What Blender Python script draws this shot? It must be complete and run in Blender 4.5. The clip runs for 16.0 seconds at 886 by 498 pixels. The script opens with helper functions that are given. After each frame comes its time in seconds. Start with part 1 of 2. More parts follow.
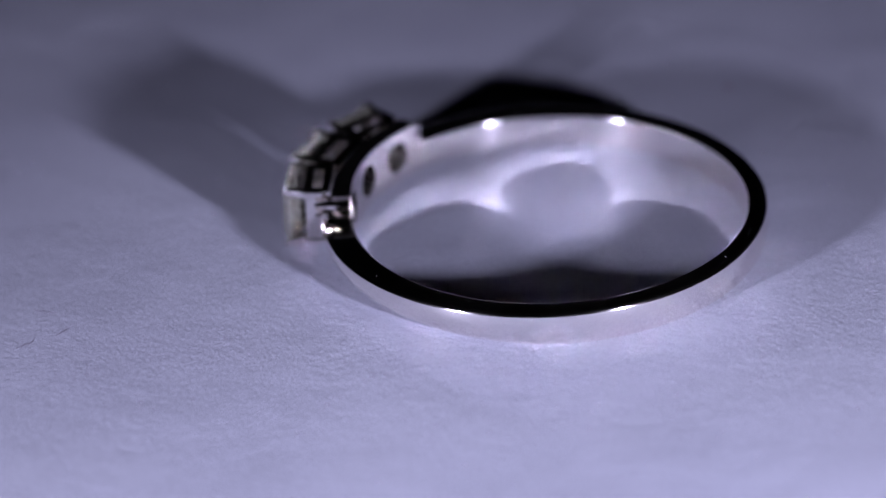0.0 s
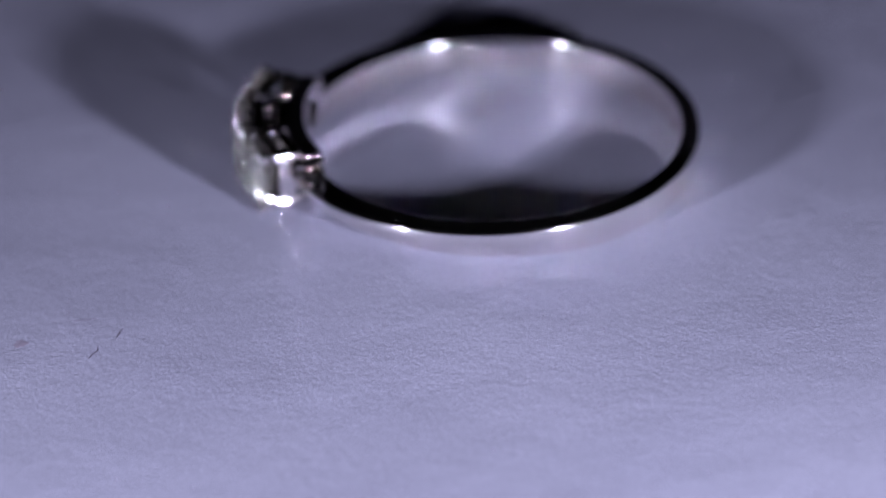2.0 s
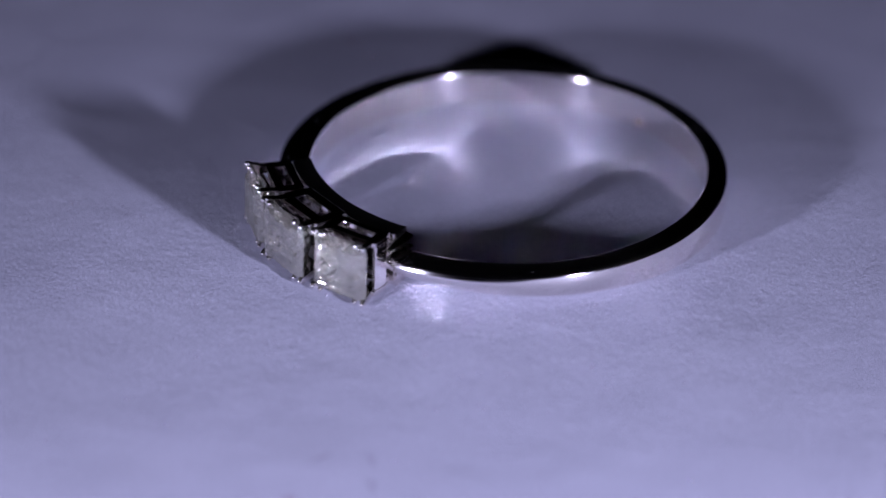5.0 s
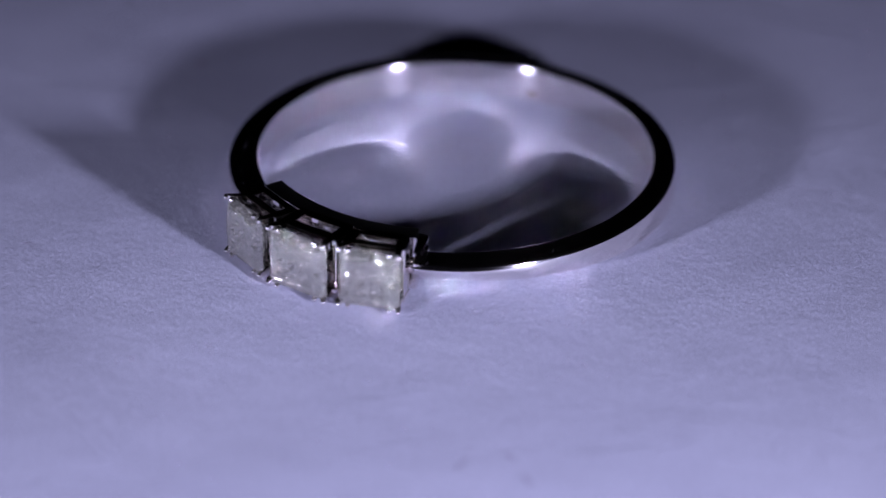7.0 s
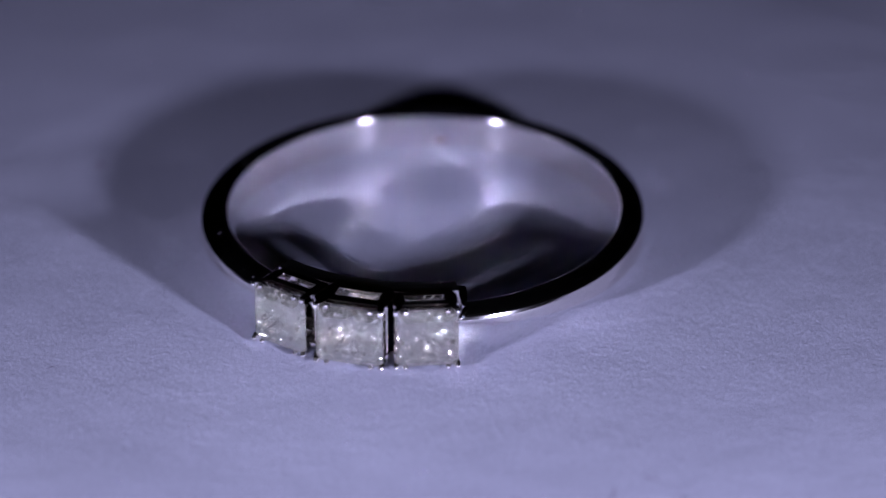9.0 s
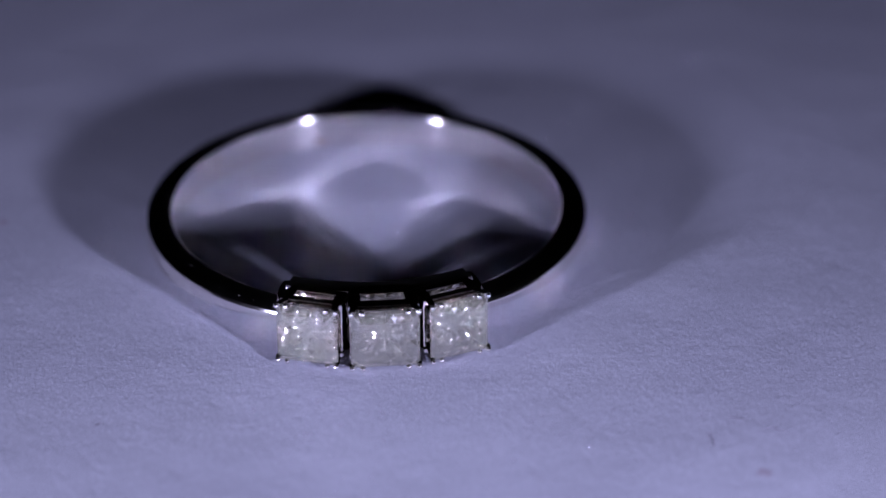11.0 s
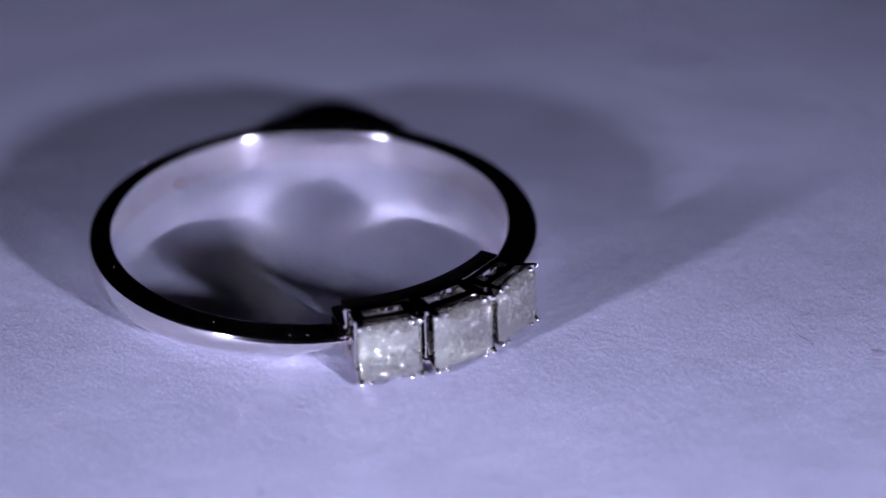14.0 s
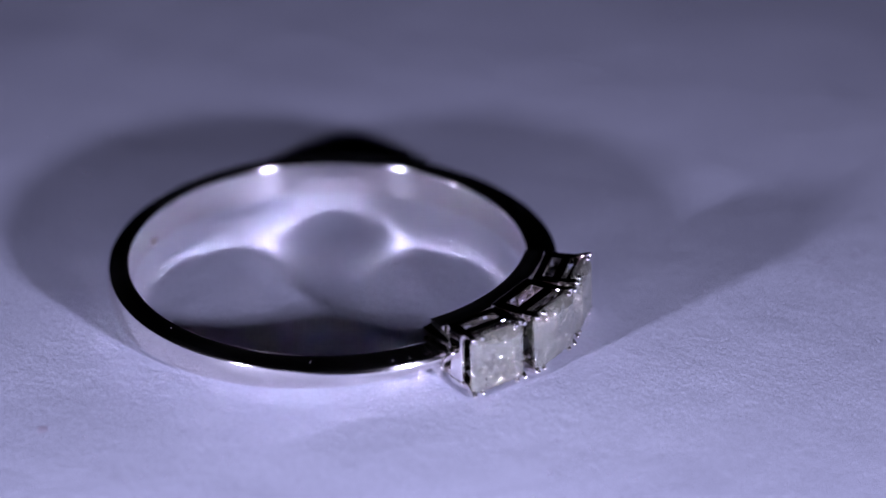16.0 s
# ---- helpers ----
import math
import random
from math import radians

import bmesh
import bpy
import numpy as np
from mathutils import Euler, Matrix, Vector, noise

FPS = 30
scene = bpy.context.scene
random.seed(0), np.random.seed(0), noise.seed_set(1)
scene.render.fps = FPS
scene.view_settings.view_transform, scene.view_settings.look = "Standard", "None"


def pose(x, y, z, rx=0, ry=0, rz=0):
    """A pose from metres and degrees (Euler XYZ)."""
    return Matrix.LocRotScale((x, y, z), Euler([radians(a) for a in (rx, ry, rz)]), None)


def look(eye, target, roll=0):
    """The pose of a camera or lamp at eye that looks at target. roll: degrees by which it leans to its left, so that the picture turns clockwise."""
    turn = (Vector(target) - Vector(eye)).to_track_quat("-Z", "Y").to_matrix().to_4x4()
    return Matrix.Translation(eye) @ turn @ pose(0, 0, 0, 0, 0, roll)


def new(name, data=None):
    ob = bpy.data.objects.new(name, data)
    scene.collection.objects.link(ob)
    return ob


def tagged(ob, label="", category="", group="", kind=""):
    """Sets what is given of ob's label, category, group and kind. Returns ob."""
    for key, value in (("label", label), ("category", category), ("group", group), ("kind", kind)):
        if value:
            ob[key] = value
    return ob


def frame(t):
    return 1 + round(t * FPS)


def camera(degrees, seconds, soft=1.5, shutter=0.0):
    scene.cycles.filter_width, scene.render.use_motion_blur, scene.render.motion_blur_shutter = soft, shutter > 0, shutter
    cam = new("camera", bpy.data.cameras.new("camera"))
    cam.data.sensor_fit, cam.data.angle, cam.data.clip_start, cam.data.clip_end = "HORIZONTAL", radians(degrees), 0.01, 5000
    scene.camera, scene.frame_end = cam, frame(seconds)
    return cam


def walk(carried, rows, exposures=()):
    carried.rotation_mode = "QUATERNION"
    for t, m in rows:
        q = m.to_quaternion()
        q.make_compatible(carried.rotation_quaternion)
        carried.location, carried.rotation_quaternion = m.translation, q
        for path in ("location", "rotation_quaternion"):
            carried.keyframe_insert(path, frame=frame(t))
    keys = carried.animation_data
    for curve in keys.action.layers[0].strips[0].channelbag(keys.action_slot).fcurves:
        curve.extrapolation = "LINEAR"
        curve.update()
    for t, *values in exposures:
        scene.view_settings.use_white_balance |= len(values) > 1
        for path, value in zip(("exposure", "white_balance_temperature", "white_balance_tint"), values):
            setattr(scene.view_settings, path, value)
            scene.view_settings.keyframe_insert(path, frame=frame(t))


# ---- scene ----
MM = 0.001
cam = camera(13.75, 16.0)
PATH = [
    (0.0, -0.00086, -0.13878, 0.07566, 61.238, 2.723, 0.312),
    (0.5, -0.00050, -0.14199, 0.07777, 60.599, 2.765, -0.224),
    (1.0, -0.00034, -0.14301, 0.08101, 59.757, 2.195, -0.411),
    (1.5, -0.00027, -0.14495, 0.08055, 60.000, 1.641, -0.241),
    (2.0, 0.00015, -0.14491, 0.08033, 59.561, 1.661, -0.404),
    (2.5, 0.00286, -0.14244, 0.07829, 60.637, 1.316, 0.860),
    (3.0, 0.00252, -0.14076, 0.07724, 60.454, 1.263, 0.868),
    (5.5, -0.00301, -0.13689, 0.07678, 59.899, -0.652, -0.757),
    (6.0, -0.00277, -0.13667, 0.07716, 59.802, -0.917, -0.641),
    (6.5, -0.00166, -0.13679, 0.07714, 59.669, -0.764, -0.273),
    (7.0, -0.00057, -0.13823, 0.07709, 59.855, -0.171, -0.241),
    (7.5, 0.00093, -0.13830, 0.07746, 59.811, 0.174, 0.210),
    (8.0, 0.00197, -0.13882, 0.07721, 60.378, 0.451, 0.553),
    (8.5, 0.00131, -0.13938, 0.07709, 60.708, 0.435, 0.380),
    (9.0, 0.00133, -0.13940, 0.07769, 60.691, 0.458, 0.425),
    (11.5, -0.00011, -0.14018, 0.07888, 60.387, 0.424, -0.024),
    (12.0, -0.00089, -0.13979, 0.07855, 60.758, 0.405, -0.078),
    (12.5, -0.00058, -0.13887, 0.07768, 60.476, 0.205, -0.373),
    (13.0, -0.00052, -0.13880, 0.07779, 60.557, 0.065, -0.400),
    (13.5, 0.00028, -0.13799, 0.07750, 60.674, 0.352, 0.143),
    (14.0, 0.00075, -0.13740, 0.07771, 60.570, 0.617, -0.015),
    (14.5, 0.00074, -0.13688, 0.07760, 60.597, 0.179, 0.079),
    (15.0, -0.00024, -0.13732, 0.07754, 60.782, -0.201, 0.344),
    (15.5, -0.00021, -0.13693, 0.07748, 60.771, -0.616, 0.198),
    (16.0, -0.00053, -0.13717, 0.07703, 61.255, 0.078, -0.292),
]
EXPOSURE = [(0, 0.14, 7000, 4), (1, -0.02, 7000, 4), (1.5, -0.09, 7000, 4), (2, -0.2, 7000, 4), (2.5, -0.28, 6850, 6), (3, -0.38, 6750, 7), (5.5, -0.12, 6600, 10), (7, -0.15, 6550, 10), (9, -0.3, 6450, 10), (11.5, -0.37, 6450, 10), (12.5, -0.09, 6450, 10), (14.5, 0.15, 6500, 10), (16, 0.2, 6500, 10)]
walk(cam, [(r[0], pose(*r[1:])) for r in PATH], EXPOSURE)
# shallow depth of field of a macro lens
cam.data.dof.use_dof = True
cam.data.dof.focus_distance = 0.1515
cam.data.dof.aperture_fstop = 28.0

# the way of the ring and its sheet of paper on their slow turn: seconds, metres, degrees
TURN = [
    (0, -0.00070, -0.00000, 157.78),
    (1, 0.00025, -0.00000, 170.13),
    (2, 0.00101, -0.00000, 181.89),
    (3, 0.00151, -0.00001, 193.17),
    (4, 0.00174, -0.00001, 204.04),
    (5, 0.00168, -0.00001, 214.60),
    (6, 0.00132, -0.00001, 224.91),
    (7, 0.00070, -0.00000, 235.04),
    (8, -0.00015, -0.00000, 245.05),
    (9, -0.00117, -0.00000, 254.99),
    (10, -0.00228, -0.00002, 264.91),
    (11, -0.00341, -0.00004, 274.83),
    (12, -0.00443, -0.00007, 284.80),
    (13, -0.00522, -0.00010, 294.84),
    (14, -0.00565, -0.00011, 304.95),
    (15, -0.00554, -0.00011, 315.16),
    (16, -0.00471, -0.00008, 325.45),
]

# ---- light ----
world = bpy.data.worlds.new("dark_room")
world.use_nodes = True
world.node_tree.nodes["Background"].inputs[0].default_value = (0.6, 0.65, 1.0, 1)
world.node_tree.nodes["Background"].inputs[1].default_value = 0.001
scene.world = world


def small_lamp(name, azimuth, elevation, distance, size, power):
    data = bpy.data.lights.new(name, "AREA")
    data.shape, data.size, data.energy, data.spread = "DISK", size, power, radians(80)
    data.color = (0.61, 0.61, 1.0)
    a, e = radians(azimuth), radians(elevation)
    eye = Vector((math.cos(a) * math.cos(e), math.sin(a) * math.cos(e), math.sin(e))) * distance
    ob = new(name, data)
    ob.matrix_world = look(eye, (0, -0.018, 0))
    return ob


small_lamp("lamp_one", -56, 12.1, 0.10, 0.0070, 0.0455)
small_lamp("lamp_two", -133, 11.1, 0.10, 0.0070, 0.0345)
# let the curved metal throw its light on the paper
scene.cycles.use_guiding = True
scene.cycles.blur_glossy = 0.0
scene.cycles.sample_clamp_indirect = 0.0
scene.cycles.caustics_reflective = scene.cycles.caustics_refractive = True


# ---- materials ----
def material(name, build):
    m = bpy.data.materials.new(name)
    m.use_nodes = True
    nodes, links = m.node_tree.nodes, m.node_tree.links
    build(nodes, links, nodes["Principled BSDF"])
    return m


def noise_tex(nodes, links, scale, detail=4.0, rough=0.6, coords=None):
    n = nodes.new("ShaderNodeTexNoise")
    n.inputs["Scale"].default_value, n.inputs["Detail"].default_value = scale, detail
    n.inputs["Roughness"].default_value = rough
    if coords:
        links.new(coords, n.inputs["Vector"])
    return n


def ramp(nodes, links, source, stops):
    r = nodes.new("ShaderNodeValToRGB")
    while len(r.color_ramp.elements) < len(stops):
        r.color_ramp.elements.new(0.5)
    for e, (p, c) in zip(r.color_ramp.elements, stops):
        e.position, e.color = p, (*c, 1)
    links.new(source, r.inputs[0])
    return r


def build_paper(nodes, links, b):
    co = nodes.new("ShaderNodeTexCoord").outputs["Object"]
    cloud = noise_tex(nodes, links, 90, 3, 0.5, co)
    tone = ramp(nodes, links, cloud.outputs[0], [(0.3, (0.39, 0.39, 0.44)), (0.7, (0.44, 0.44, 0.49))])
    speck = noise_tex(nodes, links, 4200, 5, 0.75, co)
    fleck = ramp(nodes, links, speck.outputs[0], [(0.30, (0.78, 0.78, 0.78)), (0.62, (1.0, 1.0, 1.0))])
    mul = nodes.new("ShaderNodeMix")
    mul.data_type, mul.blend_type = "RGBA", "MULTIPLY"
    mul.inputs["Factor"].default_value = 0.7
    links.new(tone.outputs[0], mul.inputs["A"])
    links.new(fleck.outputs[0], mul.inputs["B"])
    links.new(mul.outputs["Result"], b.inputs["Base Color"])
    b.inputs["Roughness"].default_value = 0.9
    b.inputs["Specular IOR Level"].default_value = 0.2
    grain = noise_tex(nodes, links, 6500, 4, 0.7, co)
    felt = noise_tex(nodes, links, 2400, 3, 0.6, co)
    wave = noise_tex(nodes, links, 60, 2, 0.5, co)
    first = nodes.new("ShaderNodeBump")
    first.inputs["Strength"].default_value, first.inputs["Distance"].default_value = 1.0, 0.00003
    links.new(grain.outputs[0], first.inputs["Height"])
    second = nodes.new("ShaderNodeBump")
    second.inputs["Strength"].default_value, second.inputs["Distance"].default_value = 1.0, 0.000024
    links.new(felt.outputs[0], second.inputs["Height"])
    links.new(first.outputs[0], second.inputs["Normal"])
    third = nodes.new("ShaderNodeBump")
    third.inputs["Strength"].default_value, third.inputs["Distance"].default_value = 1.0, 0.0003
    links.new(wave.outputs[0], third.inputs["Height"])
    links.new(second.outputs[0], third.inputs["Normal"])
    dents = noise_tex(nodes, links, 330, 3, 0.55, co)
    fourth = nodes.new("ShaderNodeBump")
    fourth.inputs["Strength"].default_value, fourth.inputs["Distance"].default_value = 1.0, 0.00008
    links.new(dents.outputs[0], fourth.inputs["Height"])
    links.new(third.outputs[0], fourth.inputs["Normal"])
    links.new(fourth.outputs[0], b.inputs["Normal"])


def build_metal(nodes, links, b, low=0.15, high=0.18, lines=0.0):
    co = nodes.new("ShaderNodeTexCoord").outputs["Object"]
    b.inputs["Metallic"].default_value = 1.0
    b.inputs["Base Color"].default_value = (0.90, 0.855, 0.81, 1)
    smear = noise_tex(nodes, links, 500, 4, 0.6, co)
    r = nodes.new("ShaderNodeMapRange")
    r.inputs["From Min"].default_value, r.inputs["From Max"].default_value = 0.3, 0.7
    r.inputs["To Min"].default_value, r.inputs["To Max"].default_value = low, high
    links.new(smear.outputs[0], r.inputs["Value"])
    links.new(r.outputs[0], b.inputs["Roughness"])
    fine = noise_tex(nodes, links, 1500, 3, 0.6, co)
    bump = nodes.new("ShaderNodeBump")
    bump.inputs["Strength"].default_value, bump.inputs["Distance"].default_value = 0.5, 0.000003
    links.new(fine.outputs[0], bump.inputs["Height"])
    links.new(bump.outputs[0], b.inputs["Normal"])
    if lines:
        # fine polishing lines that run round the band
        t = nodes.new("ShaderNodeTangent")
        t.direction_type, t.axis = "RADIAL", "Z"
        links.new(t.outputs[0], b.inputs["Tangent"])
        b.inputs["Anisotropic"].default_value = lines
        b.inputs["Anisotropic Rotation"].default_value = 0.25


def build_diamond(nodes, links, b):
    b.inputs["Base Color"].default_value = (1.0, 0.97, 0.76, 1)
    b.inputs["Roughness"].default_value = 0.075
    b.inputs["IOR"].default_value = 2.42
    b.inputs["Transmission Weight"].default_value = 0.93


def build_dark(nodes, links, b):
    co = nodes.new("ShaderNodeTexCoord").outputs["Object"]
    n = noise_tex(nodes, links, 6, 4, 0.6, co)
    c = ramp(nodes, links, n.outputs[0], [(0.3, (0.04, 0.04, 0.045)), (0.7, (0.06, 0.06, 0.065))])
    links.new(c.outputs[0], b.inputs["Base Color"])
    b.inputs["Roughness"].default_value = 0.8


def build_plain(nodes, links, b, low, high):
    co = nodes.new("ShaderNodeTexCoord").outputs["Object"]
    n = noise_tex(nodes, links, 3000, 4, 0.6, co)
    c = ramp(nodes, links, n.outputs[0], [(0.3, low), (0.7, high)])
    links.new(c.outputs[0], b.inputs["Base Color"])
    b.inputs["Roughness"].default_value = 0.85


PAPER = material("white_paper", build_paper)
METAL = material("polished_white_gold", lambda n, l, b: build_metal(n, l, b, 0.135, 0.15, 0.85))
SATIN = material("soft_polished_white_gold", build_metal)
POLISHED = material("polished_band", lambda n, l, b: build_metal(n, l, b, 0.09, 0.13, 0.6))
BRIGHT = material("mirror_polished_white_gold", lambda n, l, b: build_metal(n, l, b, 0.03, 0.07))
DIAMOND = material("diamond", build_diamond)
DUST = material("pale_dust", lambda n, l, b: build_plain(n, l, b, (0.3, 0.29, 0.27), (0.4, 0.38, 0.36)))
FIBRE = material("dark_fibre", lambda n, l, b: build_plain(n, l, b, (0.10, 0.09, 0.11), (0.17, 0.15, 0.17)))
STAIN = material("brown_stain", lambda n, l, b: build_plain(n, l, b, (0.27, 0.23, 0.25), (0.36, 0.33, 0.38)))
TARNISH = material("brown_tarnish", lambda n, l, b: build_plain(n, l, b, (0.09, 0.065, 0.045), (0.14, 0.10, 0.075)))
DARK = material("dark_matt_paint", build_dark)


# ---- mesh helpers ----
def part(name, bm, mat, parent=None, label="", smooth=False):
    bmesh.ops.recalc_face_normals(bm, faces=bm.faces)
    me = bpy.data.meshes.new(name)
    bm.to_mesh(me)
    bm.free()
    me.materials.append(mat)
    if smooth:
        for p in me.polygons:
            p.use_smooth = True
    ob = new(name, me)
    ob.parent = parent
    if label:
        ob["label"] = label
    return ob


def box(bm, x0, x1, y0, y1, z0, z1, bevel=0.0, m=None):
    v = bmesh.ops.create_cube(bm, size=1.0)["verts"]
    for q in v:
        q.co = Vector(((x0 + x1) / 2 + q.co.x * (x1 - x0), (y0 + y1) / 2 + q.co.y * (y1 - y0), (z0 + z1) / 2 + q.co.z * (z1 - z0)))
    if m:
        bmesh.ops.transform(bm, matrix=m, verts=v)
    if bevel:
        es = list({e for q in v for e in q.link_edges})
        bmesh.ops.bevel(bm, geom=es, offset=bevel, segments=2, affect="EDGES", profile=0.5)


def sheet_box(name, size, centre, mat):
    bm = bmesh.new()
    sx, sy, sz = size
    box(bm, centre[0] - sx / 2, centre[0] + sx / 2, centre[1] - sy / 2, centre[1] + sy / 2, centre[2] - sz / 2, centre[2] + sz / 2)
    return part(name, bm, mat)


# ---- the dark room round the table ----
def build_room():
    w, h, t = 3.0, 2.4, 0.1
    f = -0.75
    for name, size, c in (
        ("floor", (w, w, t), (0, 0, f - t / 2)),
        ("ceiling", (w, w, t), (0, 0, f + h + t / 2)),
        ("wall_north", (w, t, h), (0, w / 2 + t / 2, f + h / 2)),
        ("wall_south", (w, t, h), (0, -w / 2 - t / 2, f + h / 2)),
        ("wall_east", (t, w, h), (w / 2 + t / 2, 0, f + h / 2)),
        ("wall_west", (t, w, h), (-w / 2 - t / 2, 0, f + h / 2)),
        ("ground", (1.0, 0.8, 0.03), (0, 0, -0.015 - 0.00012)),
    ):
        label = "dark tabletop under the sheet of paper" if name == "ground" else "plain dark painted " + name.split("_")[0]
        tagged(sheet_box(name, size, c, DARK), label, "table" if name == "ground" else name.split("_")[0], kind="structure")


# ---- the sheet of paper ----
def build_sheet():
    bm = bmesh.new()
    box(bm, -0.105, 0.105, -0.074, 0.074, -0.0001, 0.0)
    ob = part("paper_sheet", bm, PAPER)
    return tagged(ob, "matt white sheet of paper with fine grain, lying flat", "paper")


# ---- the ring ----
RI, RO, BAND_H = 8.5 * MM, 9.51 * MM, 1.555 * MM
HEAD_Z0, HEAD_Z1 = 0.10 * MM, 2.66 * MM
HEAD_ANGLE = radians(25)
# the deep head lifts the ring on one side, so it leans back a little
LEAN = math.tan(radians(1.6))


def build_band(parent):
    prof = []
    e = 0.015 * MM
    outer, foot, shoulder, inner, low_inner = RO - 0.04 * MM, 0.30 * MM, 0.19 * MM, 0.10 * MM, 0.09 * MM

    def corner(cx, cz, a0, r, n=5):
        for i in range(n + 1):
            a = radians(a0 + 90 * i / n)
            prof.append((cx + r * math.cos(a), cz + r * math.sin(a)))

    # a well rounded foot, a nearly straight outer wall, a soft top edge; a close loop at each end of the flats keeps them flat
    corner(outer - foot, foot, -90, foot, 7)
    for i in range(1, 7):
        u = i / 7
        prof.append((outer + 0.045 * MM * math.sin(math.pi * u), foot + (BAND_H - foot - shoulder) * u))
    corner(outer - shoulder, BAND_H - shoulder, 0, shoulder, 6)
    prof.append((outer - shoulder - e, BAND_H))
    prof.append((RI + inner + e, BAND_H))
    corner(RI + inner, BAND_H - inner, 90, inner)
    prof.append((RI, BAND_H - inner - e))
    prof.append((RI, low_inner + e))
    corner(RI + low_inner, low_inner, 180, low_inner)
    prof.append((RI + low_inner + e, 0.0))
    prof.append((outer - foot - e, 0.0))
    # thin behind, thicker towards the stones
    mean = (RI + RO) / 2
    bm = bmesh.new()
    n = 160
    a0, a1 = HEAD_ANGLE * 0.92, 2 * math.pi - HEAD_ANGLE * 0.92
    rings = []
    for i in range(n + 1):
        a = a0 + (a1 - a0) * i / n
        away = math.degrees(min(a, 2 * math.pi - a))
        thick = 0.85 + 0.45 * ((180 - max(away, 45)) / 135) ** 2
        ring_r = [mean + (p[0] - mean) * thick / 1.01 for p in prof]
        full = 0.09 * MM * math.sin(radians(180 - away))
        ring_r = [q + full if q > mean else q for q in ring_r]
        # the shank narrows towards the stones and leaves the paper
        low = 1.08 * MM * max(0.0, (118 - away) / 90) ** 1.25
        row = []
        for p, q in zip(prof, ring_r):
            # the cut rises to the outer wall; the inner wall stays near the paper
            cut = low * (0.15 + 0.85 * min(1.0, max(0.0, (p[0] - RI) / (outer - RI))))
            z = BAND_H - (BAND_H - p[1]) * (BAND_H - cut) / BAND_H
            row.append(bm.verts.new((q * math.cos(a) - (z - 0.8 * MM) * LEAN, q * math.sin(a), z)))
        rings.append(row)
    k = len(prof)
    for i in range(n):
        for j in range(k):
            bm.faces.new((rings[i][j], rings[i][(j + 1) % k], rings[i + 1][(j + 1) % k], rings[i + 1][j]))
    bm.faces.new(rings[0])
    bm.faces.new(rings[-1])
    # the inner wall is a little worn, the rest mirror polished
    for f in bm.faces:
        c = f.calc_center_median()
        f.material_index = 0 if c.xy.length < mean - 0.25 * MM and c.z < BAND_H - 0.02 * MM else 1
    band = part("band", bm, METAL, parent, "polished white gold band", smooth=True)
    band.data.materials.append(POLISHED)
    return band


def build_gallery(parent):
    """Curved inner wall of the head with a round hole behind each stone."""
    bm = bmesh.new()
    r0, r1 = 8.34 * MM, 9.15 * MM
    z0, z1 = 0.16 * MM, 2.55 * MM
    zc, zh = (z0 + z1) / 2, (z1 - z0) / 2
    ah = HEAD_ANGLE / 3
    n = 32
    for c in (-2, 0, 2):
        ac = c * ah
        loops = []
        for rr in (r0, r1):
            outer, inner = [], []
            for i in range(n):
                t = 2 * math.pi * i / n + math.pi / 4
                cs, sn = math.cos(t), math.sin(t)
                m = max(abs(cs), abs(sn))
                a, z = ac + ah * cs / m, zc + zh * sn / m
                outer.append(bm.verts.new((rr * math.cos(a), rr * math.sin(a), z)))
                hr = 0.72 * MM
                a, z = ac + hr * cs / RI, zc + hr * sn
                inner.append(bm.verts.new((rr * math.cos(a), rr * math.sin(a), z)))
            loops.append((outer, inner))
        (o0, i0), (o1, i1) = loops
        for i in range(n):
            j = (i + 1) % n
            bm.faces.new((o0[i], o0[j], i0[j], i0[i]))
            bm.faces.new((o1[i], i1[i], i1[j], o1[j]))
            bm.faces.new((i0[i], i0[j], i1[j], i1[i]))
            bm.faces.new((o0[i], o1[i], o1[j], o0[j]))
    bmesh.ops.remove_doubles(bm, verts=bm.verts, dist=1e-6)
    return part("gallery", bm, SATIN, parent, "pierced white gold inner wall of the setting")


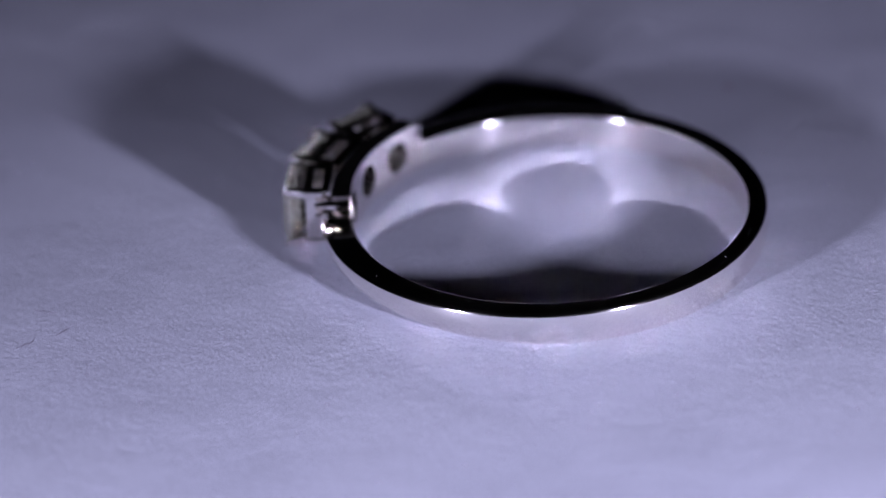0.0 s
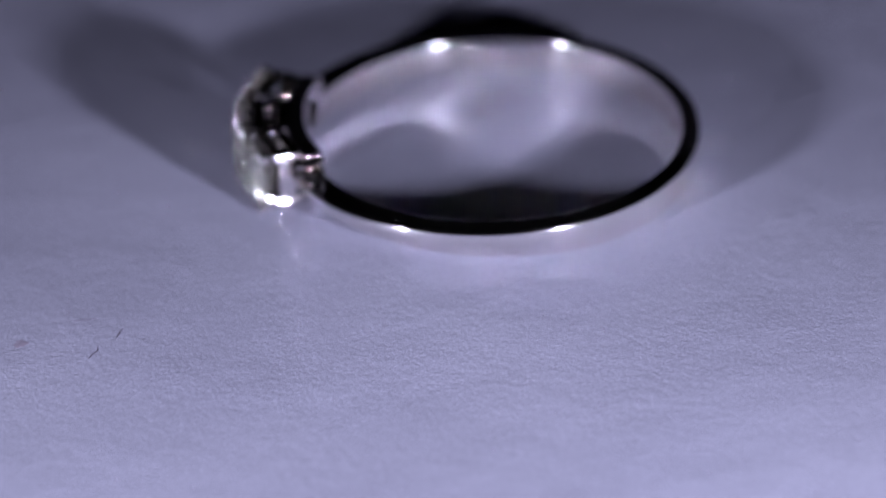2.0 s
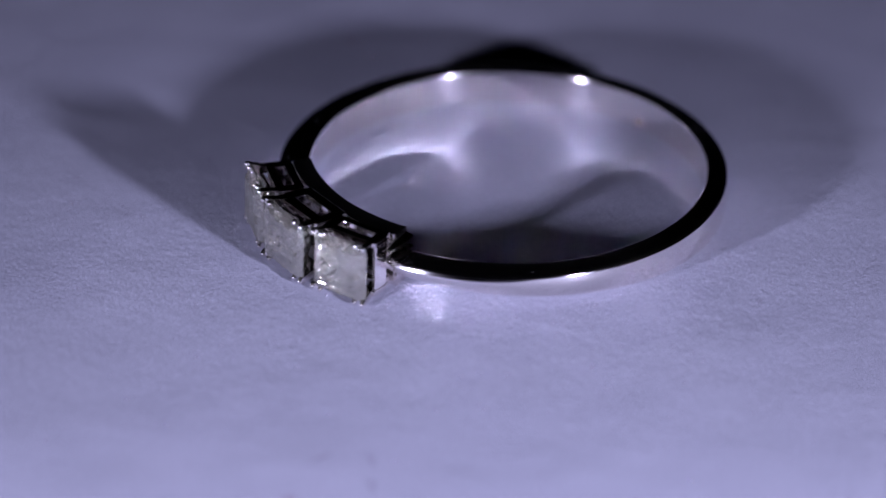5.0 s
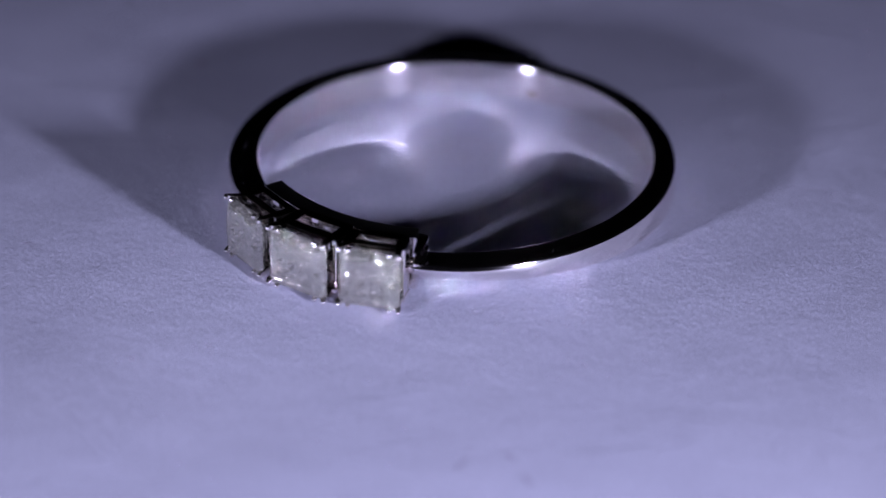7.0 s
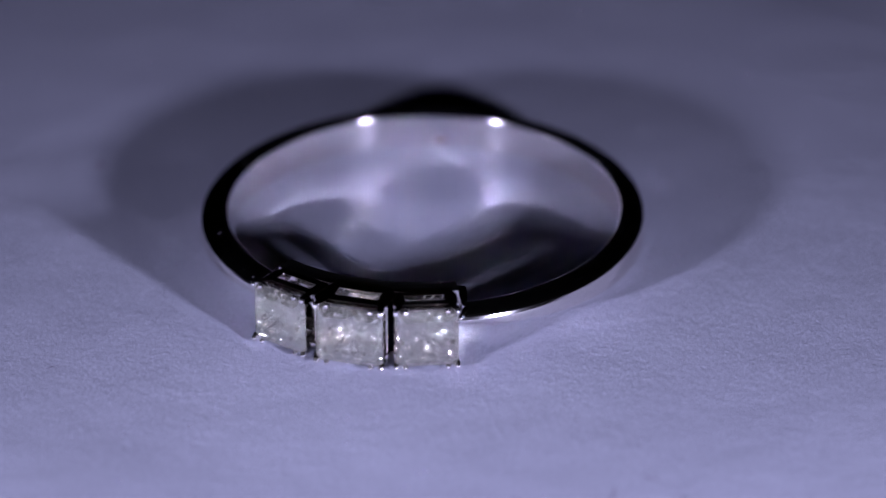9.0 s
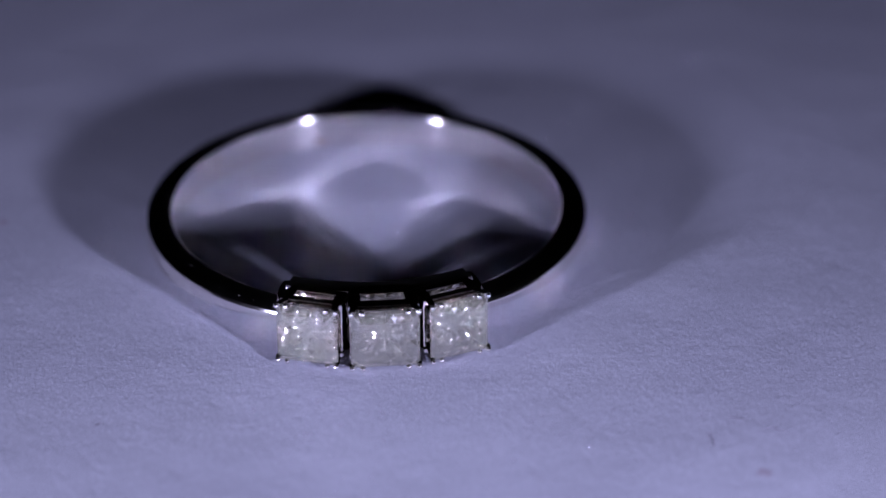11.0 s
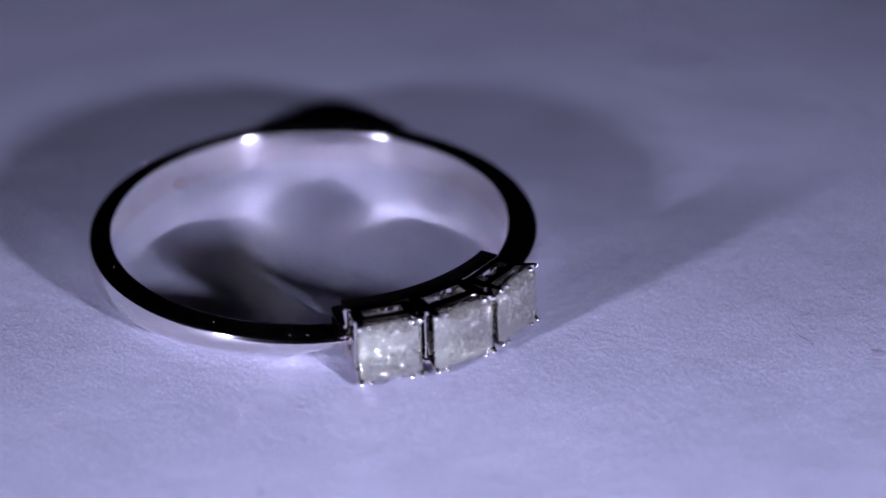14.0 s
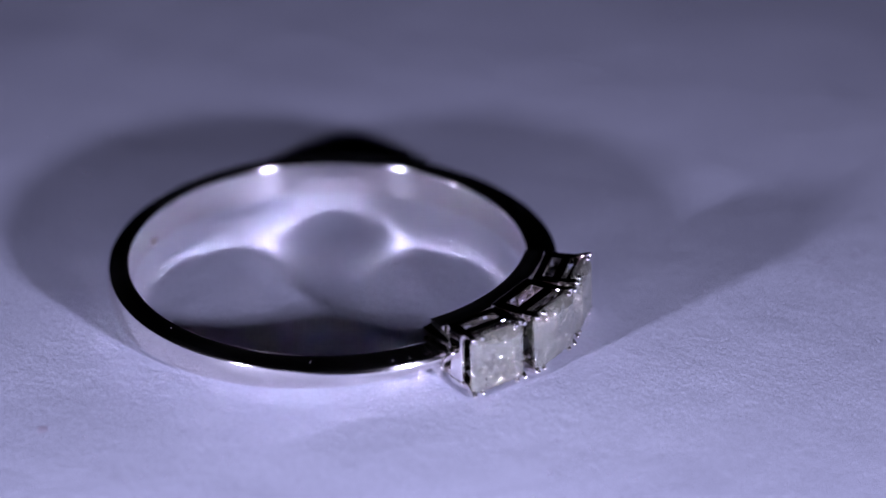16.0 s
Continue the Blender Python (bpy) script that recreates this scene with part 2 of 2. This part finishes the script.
def princess(size):
    """A square brilliant, its table facing +x, its girdle at x = 0."""
    bm = bmesh.new()
    h = size / 2
    crown, girdle, pav = 0.12 * size, 0.025 * size, 0.48 * size
    n = 32
    rnd = random.Random(5)

    def level(x, s, dip=0.0, bulge=0.0):
        """A square of 32 points; dip moves every second point along x, bulge rounds the sides."""
        pts = []
        for k in range(n):
            a = 2 * math.pi * k / n + math.pi / 4
            c, q = math.cos(a), math.sin(a)
            m = max(abs(c), abs(q))
            m = m + (1 - m) * bulge
            j = 0.014 * size if dip else 0.0
            pts.append(bm.verts.new((x + (dip if k % 2 else 0.0) + rnd.uniform(-j, j), s * c / m + rnd.uniform(-j, j), s * q / m + rnd.uniform(-j, j))))
        return pts

    def strip(a, b, flip):
        for i in range(n):
            j = (i + 1) % n
            if (i % 2 == 0) == flip:
                bm.faces.new((a[i], a[j], b[j]))
                bm.faces.new((a[i], b[j], b[i]))
            else:
                bm.faces.new((a[i], a[j], b[i]))
                bm.faces.new((a[j], b[j], b[i]))

    table = level(crown, h * 0.68)
    mid = level(crown * 0.60, h * 0.86, crown * 0.16, 0.08)
    g0, g1 = level(0, h), level(-girdle, h)
    strip(table, mid, True), strip(mid, g0, False), strip(g0, g1, True)
    last = g1
    for i in range(1, 6):
        u = i / 6
        ring = level(-girdle - pav * u, h * (1 - u * (0.80 + 0.2 * u)), pav * (0.04 if i % 2 else -0.04), 0.06 + 0.3 * u)
        strip(last, ring, i % 2 == 0)
        last = ring
    tip = bm.verts.new((-girdle - pav, 0, 0))
    for i in range(n):
        bm.faces.new((last[i], last[(i + 1) % n], tip))
    bm.faces.new(table)
    return bm


def prong(u0, h, sy, sz):
    """A claw that flares from the base of the basket to the corner of the stone."""
    bm = bmesh.new()
    stops = [(u0, 0.13, 0.42), (u0 * 0.6, 0.15, 0.38), (u0 * 0.28, 0.10, 0.30), (0.04 * MM, 0.0, 0.26), (0.14 * MM, -0.01, 0.18)]
    loops = []
    for x, inset, w in stops:
        o, w = h - inset * MM, w * MM
        q = [(o, o), (o - w, o), (o - w, o - w), (o, o - w)]
        loops.append([bm.verts.new((x, sy * y, sz * z)) for y, z in q])
    for a, b in zip(loops, loops[1:]):
        for i in range(4):
            j = (i + 1) % 4
            bm.faces.new((a[i], a[j], b[j], b[i]))
    bm.faces.new(loops[0])
    bm.faces.new(loops[-1])
    bmesh.ops.bevel(bm, geom=[e for e in bm.edges if len(e.link_faces) == 2 and e.calc_face_angle(0) > 0.6], offset=0.05 * MM, segments=2, affect="EDGES", profile=0.5)
    return bm


def slotted_plate(u0, h, s):
    """Flat top or bottom of the basket with a long slot through it."""
    bm = bmesh.new()
    z0, z1 = sorted((s * (h - 0.34 * MM), s * (h - 0.12 * MM)))
    w = h - 0.02 * MM
    f = -0.60 * MM
    s0 = u0 + (f - u0) * 0.30
    s1 = u0 + (f - u0) * 0.68
    xs, ys = (u0, s0, s1, f), (-w, -0.62 * w, 0.62 * w, w)
    grid = [[[bm.verts.new((x, y * (0.88 if x == u0 else 1.0), z)) for y in ys] for x in xs] for z in (z0, z1)]
    filled = {(i, j) for i in range(3) for j in range(3)} - {(1, 1)}
    for i, j in filled:
        for k in (0, 1):
            g = grid[k]
            bm.faces.new((g[i][j], g[i + 1][j], g[i + 1][j + 1], g[i][j + 1]))
        for (di, dj), p, q in (((-1, 0), (i, j), (i, j + 1)), ((1, 0), (i + 1, j), (i + 1, j + 1)), ((0, -1), (i, j), (i + 1, j)), ((0, 1), (i, j + 1), (i + 1, j + 1))):
            if (i + di, j + dj) not in filled:
                bm.faces.new((grid[0][p[0]][p[1]], grid[0][q[0]][q[1]], grid[1][q[0]][q[1]], grid[1][p[0]][p[1]]))
    bmesh.ops.recalc_face_normals(bm, faces=bm.faces)
    bmesh.ops.bevel(bm, geom=[e for e in bm.edges if len(e.link_faces) == 2 and e.calc_face_angle(0) > 0.6], offset=0.035 * MM, segments=2, affect="EDGES", profile=0.5)
    return bm


def build_setting(parent, size, u0, m):
    """One square basket: claws, slotted plates, beads and its stone. m: the basket's place in the ring, x outwards."""
    base = new("setting")
    base.parent = parent
    base.matrix_basis = m
    h = size / 2 + 0.05 * MM
    for sy in (-1, 1):
        for sz in (-1, 1):
            part("prong", prong(u0, h, sy, sz), BRIGHT, base)
            for dy, dz in ((0.03, 0.02), (-0.37, 0.04)):
                bm = bmesh.new()
                bmesh.ops.create_icosphere(bm, subdivisions=3, radius=0.115 * MM, matrix=Matrix.Translation((0.15 * MM, sy * (h - 0.12 * MM + dy * MM), sz * (h - 0.10 * MM + dz * MM))))
                part("prong_bead", bm, SATIN, base, smooth=True)
    for s in (-1, 1):
        part("gallery_plate", slotted_plate(u0, h, s), BRIGHT, base)
        bm = bmesh.new()
        z0, z1 = sorted((s * (h - 0.46 * MM), s * (h - 0.30 * MM)))
        box(bm, -0.46 * MM, -0.26 * MM, -h + 0.3 * MM, h - 0.3 * MM, z0, z1, 0.04 * MM)
        part("rail", bm, BRIGHT, base)
        bm = bmesh.new()
        y0, y1 = sorted((s * (h - 0.24 * MM), s * (h - 0.06 * MM)))
        box(bm, u0 * 0.85, -0.72 * MM, y0, y1, -h + 0.32 * MM, h - 0.32 * MM, 0.04 * MM)
        part("side_wall", bm, BRIGHT, base)
    part("stone", princess(size), DIAMOND, base, "clear square-cut diamond with many small facets")
    return base


def build_shoulder(parent, s):
    """Two tapered bars from the end of the band to the side of the basket."""
    for z0, z1 in ((1.50, 1.92), (1.98, 2.40)):
        bm = bmesh.new()
        a = radians(s * 26.5)
        e = Vector((math.cos(a), math.sin(a), 0))
        n = Vector((-math.sin(a), math.cos(a), 0)) * s
        loops = []
        for r, w, k in ((8.42, 0.42, 0.0), (8.9, 0.40, 0.02), (9.4, 0.30, 0.06), (9.9, 0.10, 0.12)):
            p = e * r * MM
            q = [(0.0, z0 + k), (w, z0 + k + 0.1), (w, z1 - k - 0.1), (0.0, z1 - k)]
            loops.append([bm.verts.new(p + n * (d - 0.25) * MM + Vector((0, 0, z * MM))) for d, z in q])
        for a1, b1 in zip(loops, loops[1:]):
            for i in range(4):
                bm.faces.new((a1[i], a1[(i + 1) % 4], b1[(i + 1) % 4], b1[i]))
        bm.faces.new(loops[0])
        bm.faces.new(loops[-1])
        bmesh.ops.bevel(bm, geom=[d for d in bm.edges if len(d.link_faces) == 2 and d.calc_face_angle(0) > 0.6], offset=0.06 * MM, segments=2, affect="EDGES", profile=0.5)
        part("shoulder", bm, BRIGHT, parent)


def build_ring():
    ring = tagged(new("ring"), "white gold ring with three square-cut diamonds lying on paper", "ring")
    build_band(ring)
    build_gallery(ring)
    zc = 1.48 * MM
    lean = Matrix.Translation((10.6 * MM, 0, zc)) @ Matrix.Rotation(-math.atan(LEAN), 4, "Y") @ Matrix.Translation((-10.6 * MM, 0, -zc))
    build_setting(ring, 2.60 * MM, -2.15 * MM, lean @ Matrix.Translation((11.24 * MM, 0.03 * MM, zc)) @ Matrix.Diagonal((1, 1.10, 1, 1)))
    for s in (-1, 1):
        m = lean @ Matrix.Translation((10.58 * MM, s * 3.13 * MM, zc)) @ Matrix.Rotation(s * radians(20), 4, "Z")
        build_setting(ring, 2.60 * MM, -1.75 * MM, m)
        build_shoulder(ring, s)
    return ring


def build_dust(ring):
    """A few grains of dust on the flat top of the band."""
    rnd = random.Random(11)
    for i in range(14):
        a, r = rnd.uniform(0.6, 5.7), rnd.uniform(RI + 0.15 * MM, RO - 0.2 * MM)
        s = rnd.uniform(0.008, 0.018) * MM
        bm = bmesh.new()
        bmesh.ops.create_icosphere(bm, subdivisions=1, radius=s, matrix=Matrix.Translation((r * math.cos(a), r * math.sin(a), BAND_H + s * 0.6)) @ Matrix.Diagonal((1.0, rnd.uniform(0.6, 1.8), 0.7, 1)))
        part("dust_grain", bm, DUST, ring, "pale grain of dust")


def build_smudge_and_glints(ring):
    """A faint brown smudge low on the inner wall, and added metal beads as bright specks on the edges of the band."""
    bm = bmesh.new()
    for dz, da, size in ((0.30, -170.2, 0.17), (0.42, -169.0, 0.11), (0.24, -168.2, 0.08)):
        a = radians(da)
        centre = Vector((8.575 * MM * math.cos(a) - (dz - 0.8) * MM * LEAN, 8.575 * MM * math.sin(a), dz * MM))
        m = Matrix.Translation(centre) @ Matrix.Rotation(a, 4, "Z") @ Matrix.Diagonal((0.03, 1.4, 0.7, 1))
        bmesh.ops.create_icosphere(bm, subdivisions=2, radius=size * MM, matrix=m)
    part("smudge", bm, TARNISH, ring, "faint brown smudge", smooth=True)
    # added beads: the first stands for a nick, the rest for inner-edge glints
    for da, r, z, tall in ((-60.2, 9.66, 1.10, 2.2), (-159.7, 8.60, 1.52, 0.8), (122.6, 8.56, 1.52, 0.8), (-141.0, 8.60, 1.53, 0.7)):
        a = radians(da)
        bm = bmesh.new()
        m = Matrix.Translation((r * MM * math.cos(a), r * MM * math.sin(a), z * MM)) @ Matrix.Diagonal((1, 1, tall, 1))
        bmesh.ops.create_icosphere(bm, subdivisions=1, radius=0.035 * MM, matrix=m)
        part("speck", bm, BRIGHT, ring, "tiny added metal bead that shows as a bright glint")


# marks in the paper: place and length in millimetres, turn in degrees
MARKS = [
    (17.2, 12.5, 20, 1.2, FIBRE),
    (16.1, 13.4, 60, 0.9, FIBRE),
    (17.1, 14.7, 80, 1.1, FIBRE),
    (20.0, 14.2, 10, 0.7, STAIN),
    (14.5, -12.0, 130, 0.6, FIBRE),
    (-3.0, -16.0, 30, 0.5, STAIN),
]


def build_marks(sheet):
    """Hair-like fibres and a faint brown speck in the surface of the paper."""
    rnd = random.Random(3)
    for x, y, turn, size, mat in MARKS:
        bm = bmesh.new()
        pts, a, p = [], radians(turn), Vector((0, 0, 0))
        for i in range(9):
            pts.append(p.copy())
            p += Vector((math.cos(a), math.sin(a), 0)) * size * MM / 8
            a += rnd.uniform(-0.5, 0.5)
        width = 0.035 * MM if mat is FIBRE else 0.30 * MM
        left, right, top = [], [], []
        for i, q in enumerate(pts):
            d = (pts[min(i + 1, 8)] - pts[max(i - 1, 0)]).normalized()
            n = Vector((-d.y, d.x, 0)) * width * (0.15 + 0.85 * math.sin(math.pi * i / 8)) * rnd.uniform(0.7, 1.1)
            left.append(bm.verts.new(q + n)), right.append(bm.verts.new(q - n))
            top.append(bm.verts.new(q + Vector((0, 0, 0.012 * MM))))
        for i in range(8):
            bm.faces.new((left[i], left[i + 1], top[i + 1], top[i]))
            bm.faces.new((top[i], top[i + 1], right[i + 1], right[i]))
        ob = part("fibre" if mat is FIBRE else "speck", bm, mat, sheet, "dark hair-like fibre" if mat is FIBRE else "faint brown speck")
        ob.location = (x * MM, y * MM, 0.002 * MM)


build_room()
sheet = build_sheet()
ring = build_ring()
build_dust(ring)
build_smudge_and_glints(ring)
build_marks(sheet)


def motions():
    rows = [(t, pose(x, y, 0, 0, 0, a)) for t, x, y, a in TURN]
    walk(ring, rows)
    walk(sheet, rows)


motions()
